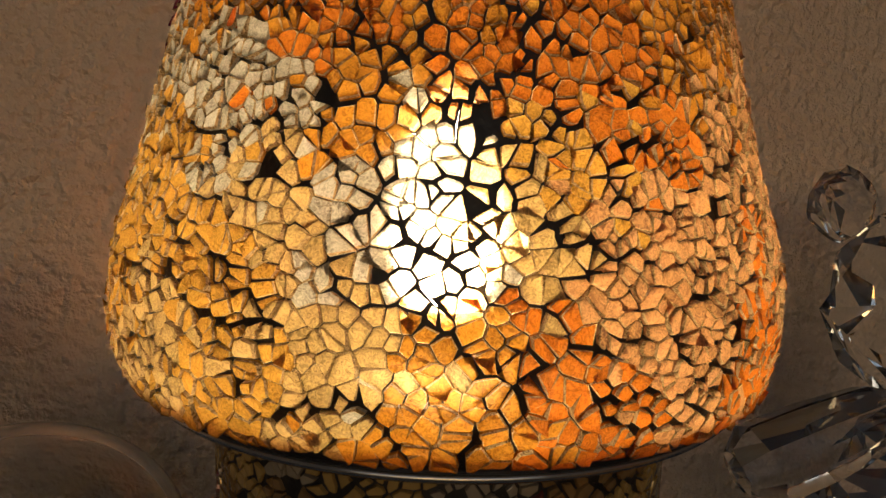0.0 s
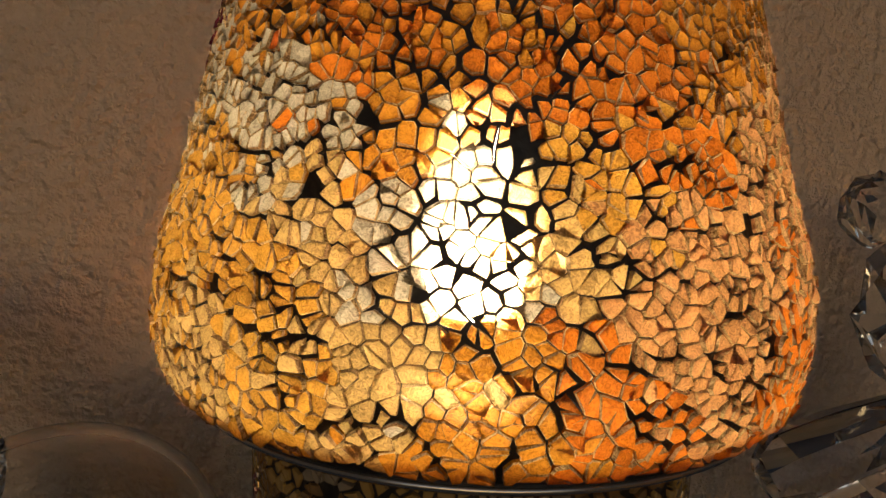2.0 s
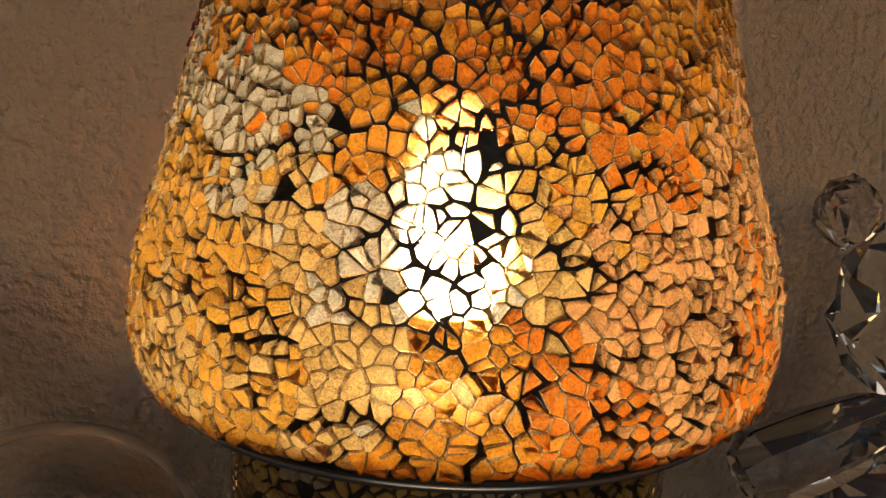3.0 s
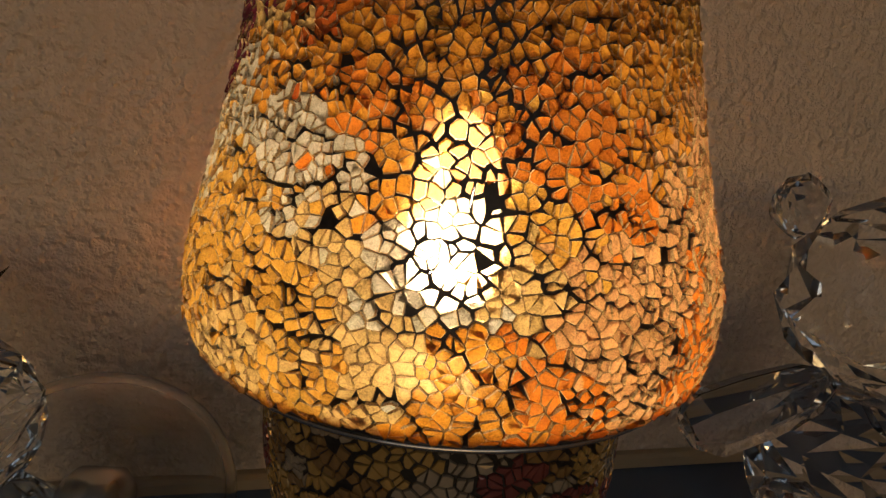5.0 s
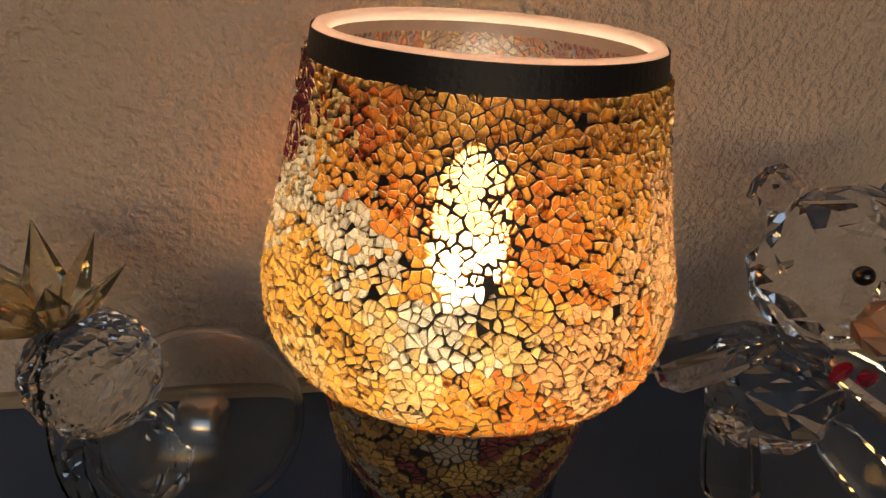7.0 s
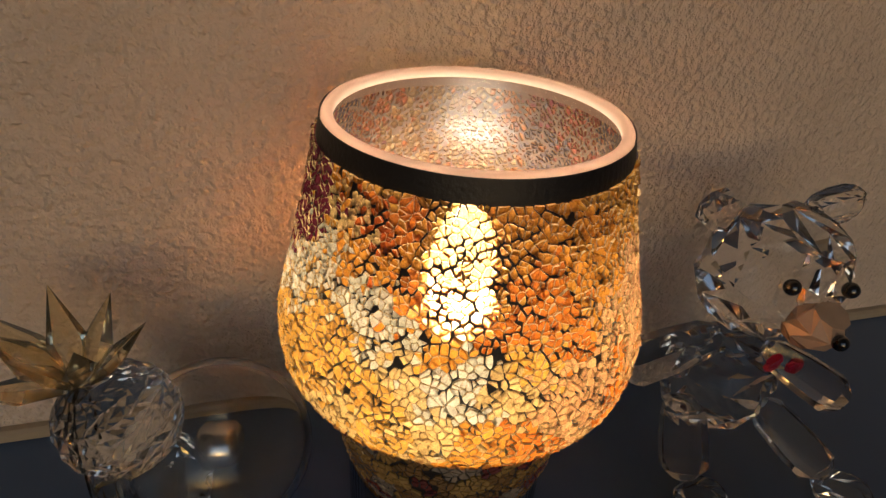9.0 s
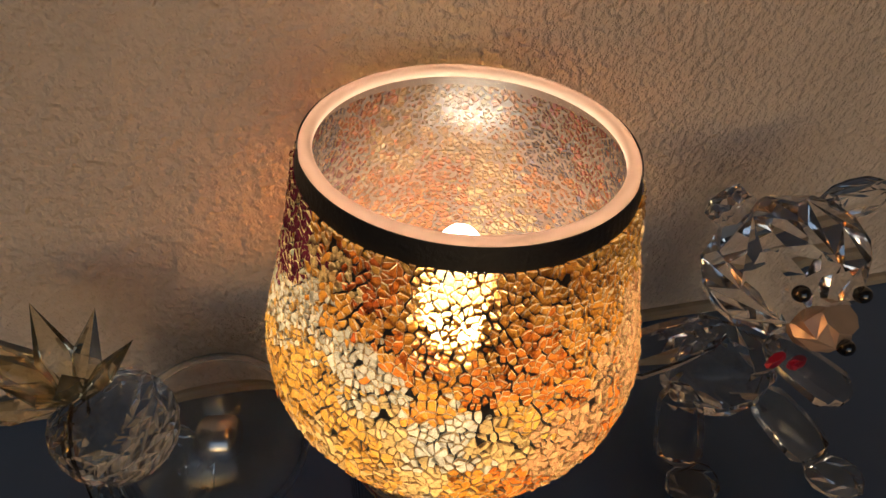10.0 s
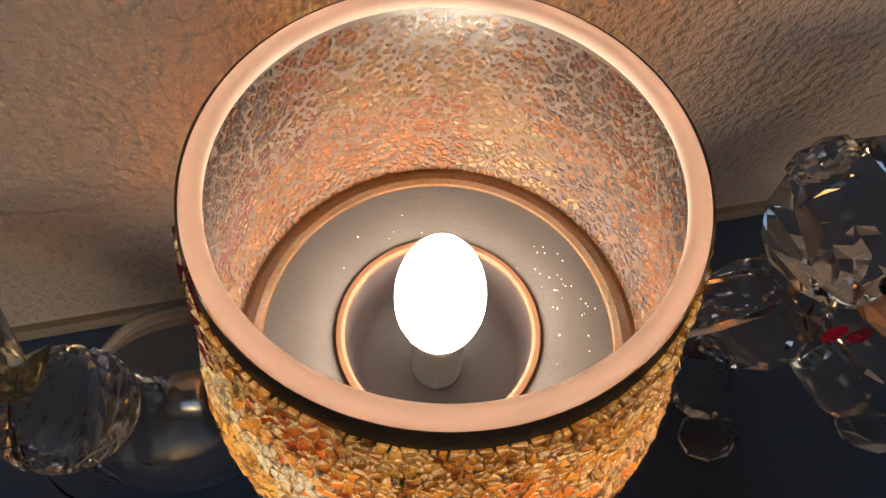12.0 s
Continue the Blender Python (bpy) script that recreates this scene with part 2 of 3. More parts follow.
TINTS = {
    "white": lit_glass("tile_white", (0.74, 0.67, 0.52)),
    "cream": lit_glass("tile_cream", (0.82, 0.57, 0.21), inside=(0.66, 0.48, 0.25)),
    "yellow": lit_glass("tile_yellow", (0.82, 0.47, 0.07), inside=(0.66, 0.36, 0.08)),
    "amber": lit_glass("tile_amber", (0.82, 0.39, 0.035), inside=(0.64, 0.28, 0.045)),
    "orange": lit_glass("tile_orange", (0.82, 0.285, 0.02), inside=(0.62, 0.18, 0.025)),
    "rust": lit_glass("tile_rust", (0.75, 0.19, 0.02), inside=(0.50, 0.14, 0.03)),
    "red": lit_glass("tile_red", (0.40, 0.06, 0.018), 0.02, 0.55, (0.42, 0.060, 0.045)),
    "pink": lit_glass("tile_pink", (0.86, 0.47, 0.18), inside=(0.46, 0.27, 0.20)),
    "purple": lit_glass("tile_purple", (0.20, 0.03, 0.05), 0.02, 0.55, (0.28, 0.035, 0.085)),
    "slate": lit_glass("tile_slate", (0.16, 0.13, 0.18), 0.02, 0.55, (0.10, 0.10, 0.19)),
}
TINT_ORDER = list(TINTS)
# paler tint on the bevels stands in for glints reflected inside the glass
EDGE_GLINT = lit_glass("cut_edge_glint", (0.97, 0.72, 0.38), 0.12, 0.2, inside=(0.30, 0.16, 0.09))
BASE_TILES = [material("base_tile_" + n, c, 0.18, 0.25, var=0.35, scale=350, coat=0.5) for n, c in
              (("gold", (0.50, 0.32, 0.10)), ("brown", (0.30, 0.18, 0.07)), ("wine", (0.22, 0.07, 0.06)), ("smoke", (0.38, 0.31, 0.22)))]


# ---- builders ----
def part(name, bm, mats, parent=None, label="", smooth=False):
    me = bpy.data.meshes.new(name)
    bm.normal_update()
    bm.to_mesh(me)
    bm.free()
    for m in (mats if isinstance(mats, (list, tuple)) else [mats]):
        me.materials.append(m)
    if smooth:
        for f in me.polygons:
            f.use_smooth = True
    ob = new(name, me)
    ob.parent = parent
    return tagged(ob, label=label) if label else ob


def empty(name, label, category, at=(0, 0, 0), group=""):
    ob = new(name)
    ob.location = at
    return tagged(ob, label, category, group)


def box(bm, lo, hi, bevel=0.0, seg=2, mat=0):
    r = bmesh.ops.create_cube(bm, size=1)
    vs = r["verts"]
    bmesh.ops.scale(bm, vec=[b - a for a, b in zip(lo, hi)], verts=vs)
    bmesh.ops.translate(bm, vec=[(a + b) / 2 for a, b in zip(lo, hi)], verts=vs)
    fs = {f for v in vs for f in v.link_faces}
    for f in fs:
        f.material_index = mat
    if bevel:
        es = list({e for v in vs for e in v.link_edges})
        bmesh.ops.bevel(bm, geom=es, offset=bevel, segments=seg, affect="EDGES", profile=0.5)
    return bm


def lathe(bm, profile, n=96, closed=False, mat=0):
    """Turns (radius, height) pairs about the z axis."""
    rings = [[bm.verts.new((r * math.cos(2 * math.pi * k / n), r * math.sin(2 * math.pi * k / n), z)) for k in range(n)] for r, z in profile]
    pairs = list(zip(rings, rings[1:])) + ([(rings[-1], rings[0])] if closed else [])
    for a, b in pairs:
        for k in range(n):
            f = bm.faces.new((a[k], a[(k + 1) % n], b[(k + 1) % n], b[k]))
            f.material_index = mat
    return rings


def capped(bm, rings):
    bm.faces.new(list(reversed(rings[0])))
    bm.faces.new(rings[-1])


def gem(bm, at, size, turn=(0, 0, 0), sides=10, rows=5, pinch=0.0, mat=0, seed=1):
    """A cut stone: flat facets in staggered rows over an ellipsoid of half-axes size."""
    rng = random.Random(seed)
    m = Matrix.LocRotScale(at, Euler([radians(a) for a in turn]), size)
    rings = []
    for i in range(1, rows + 1):
        lat = math.pi * (i / (rows + 1) - 0.5)
        r, z = math.cos(lat) ** (0.8 + pinch), math.sin(lat)
        rings.append([bm.verts.new(m @ Vector((r * math.cos(2 * math.pi * (k + 0.5 * (i % 2)) / sides), r * math.sin(2 * math.pi * (k + 0.5 * (i % 2)) / sides), z)))
                      for k in range(sides)])
    made = []
    for i, (a, b) in enumerate(zip(rings, rings[1:])):
        for k in range(sides):
            j = (k + 1) % sides
            if i % 2 == 0:
                made += [bm.faces.new((a[k], a[j], b[k])), bm.faces.new((a[j], b[j], b[k]))]
            else:
                made += [bm.faces.new((a[k], b[j], b[k])), bm.faces.new((a[k], a[j], b[j]))]
    made += [bm.faces.new(list(reversed(rings[0]))), bm.faces.new(rings[-1])]
    for f in made:
        f.material_index = mat


def limb(bm, a, b, r0, r1, sides=8, mat=0):
    """A faceted crystal rod from a to b, narrower at its cut ends."""
    a, b = Vector(a), Vector(b)
    q = (b - a).to_track_quat("Z", "Y").to_matrix()
    rings = []
    for s, r in ((0, 0.55 * r0), (0.14, r0), (0.5, 0.5 * (r0 + r1) * 1.08), (0.86, r1), (1, 0.55 * r1)):
        rings.append([bm.verts.new(a + (b - a) * s + q @ Vector((r * math.cos(2 * math.pi * k / sides), r * math.sin(2 * math.pi * k / sides), 0))) for k in range(sides)])
    fs = []
    for p, n in zip(rings, rings[1:]):
        fs += [bm.faces.new((p[k], p[(k + 1) % sides], n[(k + 1) % sides], n[k])) for k in range(sides)]
    fs += [bm.faces.new(list(reversed(rings[0]))), bm.faces.new(rings[-1])]
    for f in fs:
        f.material_index = mat


# ---- the setting ----
SHELF_Z = 0.008


def wall_y(x):
    return 0.0650 + 0.16 * x


bm = bmesh.new()
vs = [bm.verts.new(p) for p in ((-1.3, wall_y(-1.3), -0.8), (1.3, wall_y(1.3), -0.8), (1.3, wall_y(1.3), 1.7), (-1.3, wall_y(-1.3), 1.7),
                                (-1.3, wall_y(-1.3) + 0.1, -0.8), (1.3, wall_y(1.3) + 0.1, -0.8), (1.3, wall_y(1.3) + 0.1, 1.7), (-1.3, wall_y(-1.3) + 0.1, 1.7))]
for f in ((0, 1, 2, 3), (7, 6, 5, 4), (0, 4, 5, 1), (3, 2, 6, 7), (0, 3, 7, 4), (1, 5, 6, 2)):
    bm.faces.new([vs[k] for k in f])
tagged(part("wall_north", bm, WALL), "beige stucco wall with orange-peel texture behind the shelf", "wall", kind="structure")

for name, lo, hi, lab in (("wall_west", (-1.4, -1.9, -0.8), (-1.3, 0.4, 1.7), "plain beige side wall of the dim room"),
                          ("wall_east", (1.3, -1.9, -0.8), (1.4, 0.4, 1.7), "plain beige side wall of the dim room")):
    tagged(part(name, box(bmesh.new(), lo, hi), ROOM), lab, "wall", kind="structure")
# unseen wall behind the camera; its opening is added for the fill light
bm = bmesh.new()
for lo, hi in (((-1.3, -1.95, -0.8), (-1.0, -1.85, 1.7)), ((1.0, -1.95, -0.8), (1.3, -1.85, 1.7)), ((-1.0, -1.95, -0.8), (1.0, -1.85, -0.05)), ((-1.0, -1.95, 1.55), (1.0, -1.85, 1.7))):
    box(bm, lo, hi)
tagged(part("wall_south", bm, ROOM), "plain beige unseen wall with a window opening added for the fill light", "wall", kind="structure")
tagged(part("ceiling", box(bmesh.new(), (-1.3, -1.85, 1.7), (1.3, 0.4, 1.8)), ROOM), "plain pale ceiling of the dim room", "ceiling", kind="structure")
tagged(part("floor", box(bmesh.new(), (-1.3, -1.85, -0.9), (1.3, 0.4, -0.8)), material("dark_floor", (0.12, 0.09, 0.07), 0.6, var=0.3, scale=6)),
       "dark plain floor of the dim room", "floor", kind="structure")

shelf = empty("shelf", "glossy black glass shelf against the stucco wall", "shelf")
bm = bmesh.new()
box(bm, (-0.6, -0.17, -0.004), (0.6, 0.15, SHELF_Z), 0.0015)
part("shelf_board", bm, SHELF, shelf)
BRACKET = material("bracket_metal", (0.1, 0.1, 0.1), 0.4, 0.8, var=0.1)
for x in (-0.4, 0.4):
    part("bracket", box(bmesh.new(), (x - 0.012, -0.06, -0.05), (x + 0.012, 0.078, -0.0045), 0.002), BRACKET, shelf)
# tan strip stands in for the light caught along the shelf's back edge
bm = bmesh.new()
vs = [bm.verts.new((x, wall_y(x) + dy, z + SHELF_Z)) for dy, z in ((-0.0045, 0.0004), (-0.0045, 0.0042), (-0.003, 0.0055), (0.0, 0.0055)) for x in (-0.6, 0.6)]
for k in range(0, 6, 2):
    bm.faces.new((vs[k], vs[k + 1], vs[k + 3], vs[k + 2]))
tagged(part("trim", bm, LIT_STRIP), "thin tan strip added for the lit line where shelf meets wall", "trim", kind="structure")


# ---- mosaic lamp ----
# radius and height up the shade, from the lip to the rim
SHADE = [(0.0505, 0.0905), (0.0518, 0.0915), (0.0532, 0.0935), (0.0542, 0.0965), (0.0547, 0.1000), (0.0548, 0.1040), (0.0545, 0.1090), (0.0535, 0.1135), (0.0520, 0.1190),
         (0.0502, 0.1250), (0.0482, 0.1330), (0.0462, 0.1410), (0.0440, 0.1505), (0.0421, 0.1600), (0.0407, 0.1672)]
SR, SZ = (np.array(c) for c in zip(*SHADE))
SA = np.concatenate([[0.0], np.cumsum(np.hypot(np.diff(SR), np.diff(SZ)))])
TOP = float(SA[-1])
R_REF = 0.052


def on_shade(u, v, h=0.0):
    """A point of the shade: u metres round it, v metres up its slope, h metres out of its face."""
    r, z = np.interp(v, SA, SR), np.interp(v, SA, SZ)
    dr, dz = np.interp(v + 0.001, SA, SR) - np.interp(v - 0.001, SA, SR), np.interp(v + 0.001, SA, SZ) - np.interp(v - 0.001, SA, SZ)
    d = math.hypot(dr, dz) or 1
    r, z, a = r + h * dz / d, z - h * dr / d, u / R_REF
    return (r * math.sin(a), -r * math.cos(a), z)


def shards(width, low, high, size, seed, big=4.2, lost=0.02, thin=0.00022, wide=0.0007):
    """Cells of crazed glass on a strip that closes on itself: each a centre, an outline, a smaller outline for its piece (or None), a shard's number."""
    rng = np.random.default_rng(seed)
    nx, ny = int(width / (size * 1.12)), max(2, int((high - low) / (size * 0.86)))
    pts = np.array([((i + 0.5 * (j % 2) + rng.uniform(-0.62, 0.62)) * width / nx % width, low + (j + 0.5 + rng.uniform(-0.62, 0.62)) * (high - low) / ny) for j in range(ny) for i in range(nx)])
    pts = pts[rng.random(len(pts)) > 0.16]
    nb = max(6, int(len(pts) / big ** 1.6))
    seeds = np.c_[rng.uniform(0, width, nb), rng.uniform(low, high, nb)]

    def gap(d):
        d = d.copy()
        d[..., 0] = (d[..., 0] + width / 2) % width - width / 2
        return d
    away = gap(pts[:, None] - seeds[None])
    mine = np.hypot(away[..., 0], away[..., 1] * 1.2).argmin(1)
    cells = []
    for i, p in enumerate(pts):
        d = gap(pts - p)
        near = np.where((np.hypot(d[:, 0], d[:, 1]) < size * 3) & (np.arange(len(pts)) != i))[0]
        near = near[np.argsort(np.hypot(d[near, 0], d[near, 1]))]
        poly, tags = [(-2 * size, max(-2 * size, low - p[1])), (2 * size, max(-2 * size, low - p[1])), (2 * size, min(2 * size, high - p[1])), (-2 * size, min(2 * size, high - p[1]))], [-1, -1, -1, -1]
        for j in near:
            n, c = d[j], (d[j] @ d[j]) / 2
            side = [c - (x * n[0] + y * n[1]) for x, y in poly]
            if min(side) >= 0:
                continue
            out, ot = [], []
            for k in range(len(poly)):
                a, b, sa, sb = poly[k], poly[(k + 1) % len(poly)], side[k], side[(k + 1) % len(poly)]
                if sa >= 0:
                    out.append(a)
                    ot.append(tags[k] if sb >= 0 or sa == 0 else tags[k])
                if (sa >= 0) != (sb >= 0):
                    t = sa / (sa - sb)
                    out.append((a[0] + t * (b[0] - a[0]), a[1] + t * (b[1] - a[1])))
                    ot.append(j if sa >= 0 else tags[k])
            poly, tags = out, ot
            if len(poly) < 3:
                break
        if len(poly) < 3:
            continue
        keep = [k for k in range(len(poly)) if math.dist(poly[k], poly[k - 1]) > 0.00012]
        poly, tags = [poly[k] for k in keep], [tags[k] for k in keep]
        if len(poly) < 3:
            continue
        c = np.mean(poly, 0)
        inner = []
        for k, q in enumerate(poly):
            g = max(wide * 0.8 if t < 0 else thin if mine[t] == mine[i] else thin + wide * ((mine[t] * 7 + mine[i] * 7) % 10 / 9.0) ** 1.3 for t in (tags[k], tags[k - 1]))
            g *= rng.uniform(0.6, 1.5)
            w = math.dist(q, c)
            s = max(0.45, 1 - g / max(w, 1e-6))
            inner.append((c[0] + (q[0] - c[0]) * s, c[1] + (q[1] - c[1]) * s))
        cells.append((p, poly, None if rng.random() < lost else inner, int(mine[i]), rng.random()))
    return cells


def add_piece(bm, place, p, inner, h, lean, mat=0, edge=None):
    """A piece of glass: a tilted face, a bevelled edge and a skirt down into the grout; open behind, where it lies on the body."""
    c = np.mean(inner, 0)
    rings = []
    for s, f in ((1.0, -0.15), (1.0, 0.55), (0.91, 1.0)):
        ring = []
        for q in inner:
            x, y = c[0] + (q[0] - c[0]) * s, c[1] + (q[1] - c[1]) * s
            t = 0 if f < 1 else (x - c[0]) * lean[0] + (y - c[1]) * lean[1]
            ring.append(bm.verts.new(place(p[0] + x, p[1] + y, h * f + t)))
        rings.append(ring)
    n = len(inner)
    fs = [bm.faces.new((a[k], a[(k + 1) % n], b[(k + 1) % n], b[k])) for a, b in zip(rings, rings[1:]) for k in range(n)]
    peak = bm.verts.new(place(p[0] + c[0] + lean[1] * 0.004, p[1] + c[1] + lean[0] * 0.004, h + 1.6 * abs(lean[0]) * h))
    fs += [bm.faces.new((rings[-1][k], rings[-1][(k + 1) % n], peak)) for k in range(n)]
    for f in fs:
        f.material_index = mat
    if edge is not None:
        for f in fs[n:2 * n]:
            f.material_index = edge


def add_grout(bm, place, p, poly, inner, h):
    a = [bm.verts.new(place(p[0] + x, p[1] + y, h)) for x, y in poly]
    if inner is None:
        bm.faces.new(a)
        return
    b = [bm.verts.new(place(p[0] + x, p[1] + y, h)) for x, y in inner]
    for k in range(len(a)):
        j = (k + 1) % len(a)
        bm.faces.new((a[k], a[j], b[j], b[k]))


# patches of colour on the shade: degrees round it, height, colour
FRONT = [
    (-61, 0.161, "purple"), (-64, 0.153, "purple"), (-50, 0.164, "amber"), (-36, 0.152, "rust"), (-31, 0.157, "orange"), (-44, 0.152, "cream"), (-32, 0.162, "yellow"),
    (-12, 0.159, "yellow"), (1, 0.158, "amber"), (17, 0.158, "amber"), (39, 0.160, "yellow"), (31, 0.150, "amber"), (-43, 0.143, "amber"), (-54, 0.134, "white"), (-41,
    0.135, "white"), (-27, 0.129, "white"), (-25, 0.148, "amber"), (-21, 0.138, "orange"), (-5, 0.145, "amber"), (9, 0.136, "orange"), (21, 0.130, "orange"), (34, 0.139,
    "amber"), (43, 0.128, "pink"), (-47, 0.124, "yellow"), (-50, 0.113, "yellow"), (-33, 0.115, "yellow"), (-24, 0.120, "cream"), (-14, 0.129, "amber"), (-10, 0.122,
    "white"), (-10, 0.115, "white"), (-16, 0.105, "cream"), (-6, 0.103, "amber"), (6, 0.117, "cream"), (9, 0.126, "yellow"), (18, 0.119, "pink"), (31, 0.114, "pink"),
    (24, 0.108, "pink"), (13, 0.104, "orange"), (44, 0.112, "orange"), (54, 0.116, "pink"), (-28, 0.107, "yellow"), (-42, 0.105, "cream")]
BACK = [
    (-120, 0.152, "slate"), (-131, 0.139, "purple"), (-139, 0.145, "rust"), (-149, 0.118, "orange"), (-158, 0.140, "cream"), (-168, 0.111, "orange"), (178, 0.113,
    "rust"), (174, 0.147, "cream"), (162, 0.131, "cream"), (152, 0.144, "orange"), (138, 0.157, "purple"), (121, 0.151, "red"), (114, 0.140, "red"), (140, 0.139,
    "slate"), (126, 0.117, "slate"), (134, 0.123, "orange"), (103, 0.132, "orange"), (99, 0.154, "slate"), (156, 0.108, "cream")]
PATCHES = FRONT + BACK


def colour_at(deg, z, chance, jitter):
    best = sorted(PATCHES, key=lambda q: ((((q[0] - deg - jitter[0] + 180) % 360) - 180) * 0.00095) ** 2 + (q[1] - z - jitter[1]) ** 2)
    name = best[0][2] if chance > 0.13 else best[1][2] if chance > 0.03 else best[2][2]
    return name


lamp = empty("table_lamp", "lit mosaic glass table lamp in amber, orange and white shards", "table lamp")
ROUND = 2 * math.pi * R_REF
LOW, HIGH = 0.0030, TOP - 0.0056
cells = shards(ROUND, LOW, HIGH, 0.00180, 5, lost=0.016, thin=0.00008, wide=0.00046)
rng = random.Random(11)
grout, liner = bmesh.new(), bmesh.new()
pieces = []
shift = {}
for p, poly, inner, shard, chance in cells:
    add_grout(grout, on_shade, p, poly, inner, 0.0)
    add_grout(liner, on_shade, p, poly, inner, -0.0006)
    if inner is None:
        continue
    deg = ((math.degrees(p[0] / R_REF) + 180) % 360) - 180
    z = float(np.interp(p[1], SA, SZ))
    jit = shift.setdefault(shard, (rng.uniform(-4, 4), rng.uniform(-0.0035, 0.0035)))
    pieces.append((p, inner, TINT_ORDER.index(colour_at(deg, z, chance, jit)), abs(deg + 4), z))
# black bands above and below the glass, and the closed underside
n = 120
for v0, v1 in ((0.0, LOW), (HIGH, TOP)):
    steps = [v0 + (v1 - v0) * k / 3 for k in range(4)]
    rings = [[grout.verts.new(on_shade(ROUND * k / n, v, 0.0)) for k in range(n)] for v in steps]
    for a, b in zip(rings, rings[1:]):
        for k in range(n):
            grout.faces.new((a[k], a[(k + 1) % n], b[(k + 1) % n], b[k]))
lathe(grout, [(0.0505, 0.0905), (0.0490, 0.0900), (0.0400, 0.0898)], n)
shade = part("shade", grout, GROUT, lamp, "black grout between the glass shards")
n = 96
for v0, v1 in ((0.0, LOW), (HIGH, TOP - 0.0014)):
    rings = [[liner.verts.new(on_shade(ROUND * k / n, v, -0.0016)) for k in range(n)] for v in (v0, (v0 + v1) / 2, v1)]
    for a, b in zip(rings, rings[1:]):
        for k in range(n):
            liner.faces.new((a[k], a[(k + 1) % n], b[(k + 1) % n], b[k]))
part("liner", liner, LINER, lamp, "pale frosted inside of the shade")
bm = bmesh.new()
rings = [[bm.verts.new(on_shade(ROUND * k / n, v, -0.0024)) for k in range(n)] for v in np.linspace(0.006, TOP - 0.0014, 14)]
for a, b in zip(rings, rings[1:]):
    for k in range(n):
        bm.faces.new((a[k], b[k], b[(k + 1) % n], a[(k + 1) % n]))
part("glass_body", bm, VEIL, lamp, "milky frosted glass body", smooth=True)
bm = bmesh.new()
lathe(bm, [(0.0405, 0.1655), (0.0404, 0.1668), (0.0398, 0.1677), (0.0388, 0.1680), (0.0378, 0.1677), (0.0372, 0.1668), (0.0374, 0.1650), (0.0395, 0.1645)], 128, closed=True)
part("rim", bm, RIM, lamp, "rounded pinkish frosted glass rim", smooth=True)
bm = bmesh.new()
lathe(bm, [(0.0250, 0.0920), (0.0250, 0.0955), (0.0452, 0.0955), (0.0452, 0.0925)], 96)
part("disc", bm, FLOOR_DISC, lamp, "grey matt disc inside the shade")
bm = bmesh.new()
for k in range(46):
    a, r = rng.uniform(0, 2 * math.pi), rng.uniform(0.028, 0.043)
    if k > 18:
        a, r = rng.gauss(0.25, 0.22), rng.uniform(0.030, 0.041)
    sz = rng.uniform(0.00010, 0.00028)
    bmesh.ops.create_icosphere(bm, subdivisions=1, radius=sz, matrix=Matrix.Translation((r * math.cos(a), r * math.sin(a), 0.0955)))
tagged(part("dust", bm, material("pale_dust", (0.6, 0.55, 0.5), 0.8, var=0.1), lamp, "pale specks of dust"), kind="stuff")
for r, w, nm in ((0.0497, 0.0032, "edge_ring"), (0.0256, 0.0013, "well_ring")):
    bm = bmesh.new()
    if nm == "edge_ring":
        lathe(bm, [(0.0450, 0.0951), (0.0458, 0.0959), (0.0476, 0.0961), (0.0502, 0.0955), (0.0520, 0.0947)], 96)
    else:
        lathe(bm, [(r - w, 0.0951), (r - 0.9 * w, 0.0960), (r - 0.4 * w, 0.0965), (r + 0.6 * w, 0.0965), (r + w, 0.0960), (r + w, 0.0951)], 96)
    part(nm, bm, AMBER_RING if nm == "edge_ring" else WELL_RING, lamp, "amber ring")
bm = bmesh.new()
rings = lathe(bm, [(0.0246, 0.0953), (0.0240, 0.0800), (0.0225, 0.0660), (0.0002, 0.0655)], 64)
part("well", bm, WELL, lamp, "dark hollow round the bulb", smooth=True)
bm = bmesh.new()
lathe(bm, [(0.0002, 0.0660), (0.0075, 0.0660), (0.0075, 0.0960), (0.0070, 0.0985), (0.0002, 0.0985)], 32)
part("socket", bm, SOCKET, lamp)
bm = bmesh.new()
egg = []
for k in range(25):
    t = k / 24
    a = math.pi * t
    zz = 0.1165 - 0.0225 * math.cos(a)
    egg.append((max(0.0002, 0.0113 * math.sin(a) ** 0.92 * (1.06 - 0.26 * t) if 0 < k < 24 else 0.0002), zz))
lathe(bm, egg, 40)
part("bulb", bm, BULB, lamp, "glowing egg-shaped white bulb", smooth=True)

# the foot: a bowl of dim mosaic in a clear glass cup
BOWL = [(0.0, 0.0150, 0.0170), (0.0095, 0.0225, 0.0228), (0.0205, 0.0290, 0.0315), (0.0315, 0.0345, 0.0410), (0.0425, 0.0380, 0.0515), (0.0555, 0.0400, 0.0645), (0.0800, 0.0403, 0.0890)]
BA, BR, BZ = (np.array(c) for c in zip(*BOWL))


def on_bowl(u, v, h=0.0):
    r, z = np.interp(v, BA, BR) + h, np.interp(v, BA, BZ)
    a = u / 0.036
    return (r * math.sin(a), -r * math.cos(a), z)


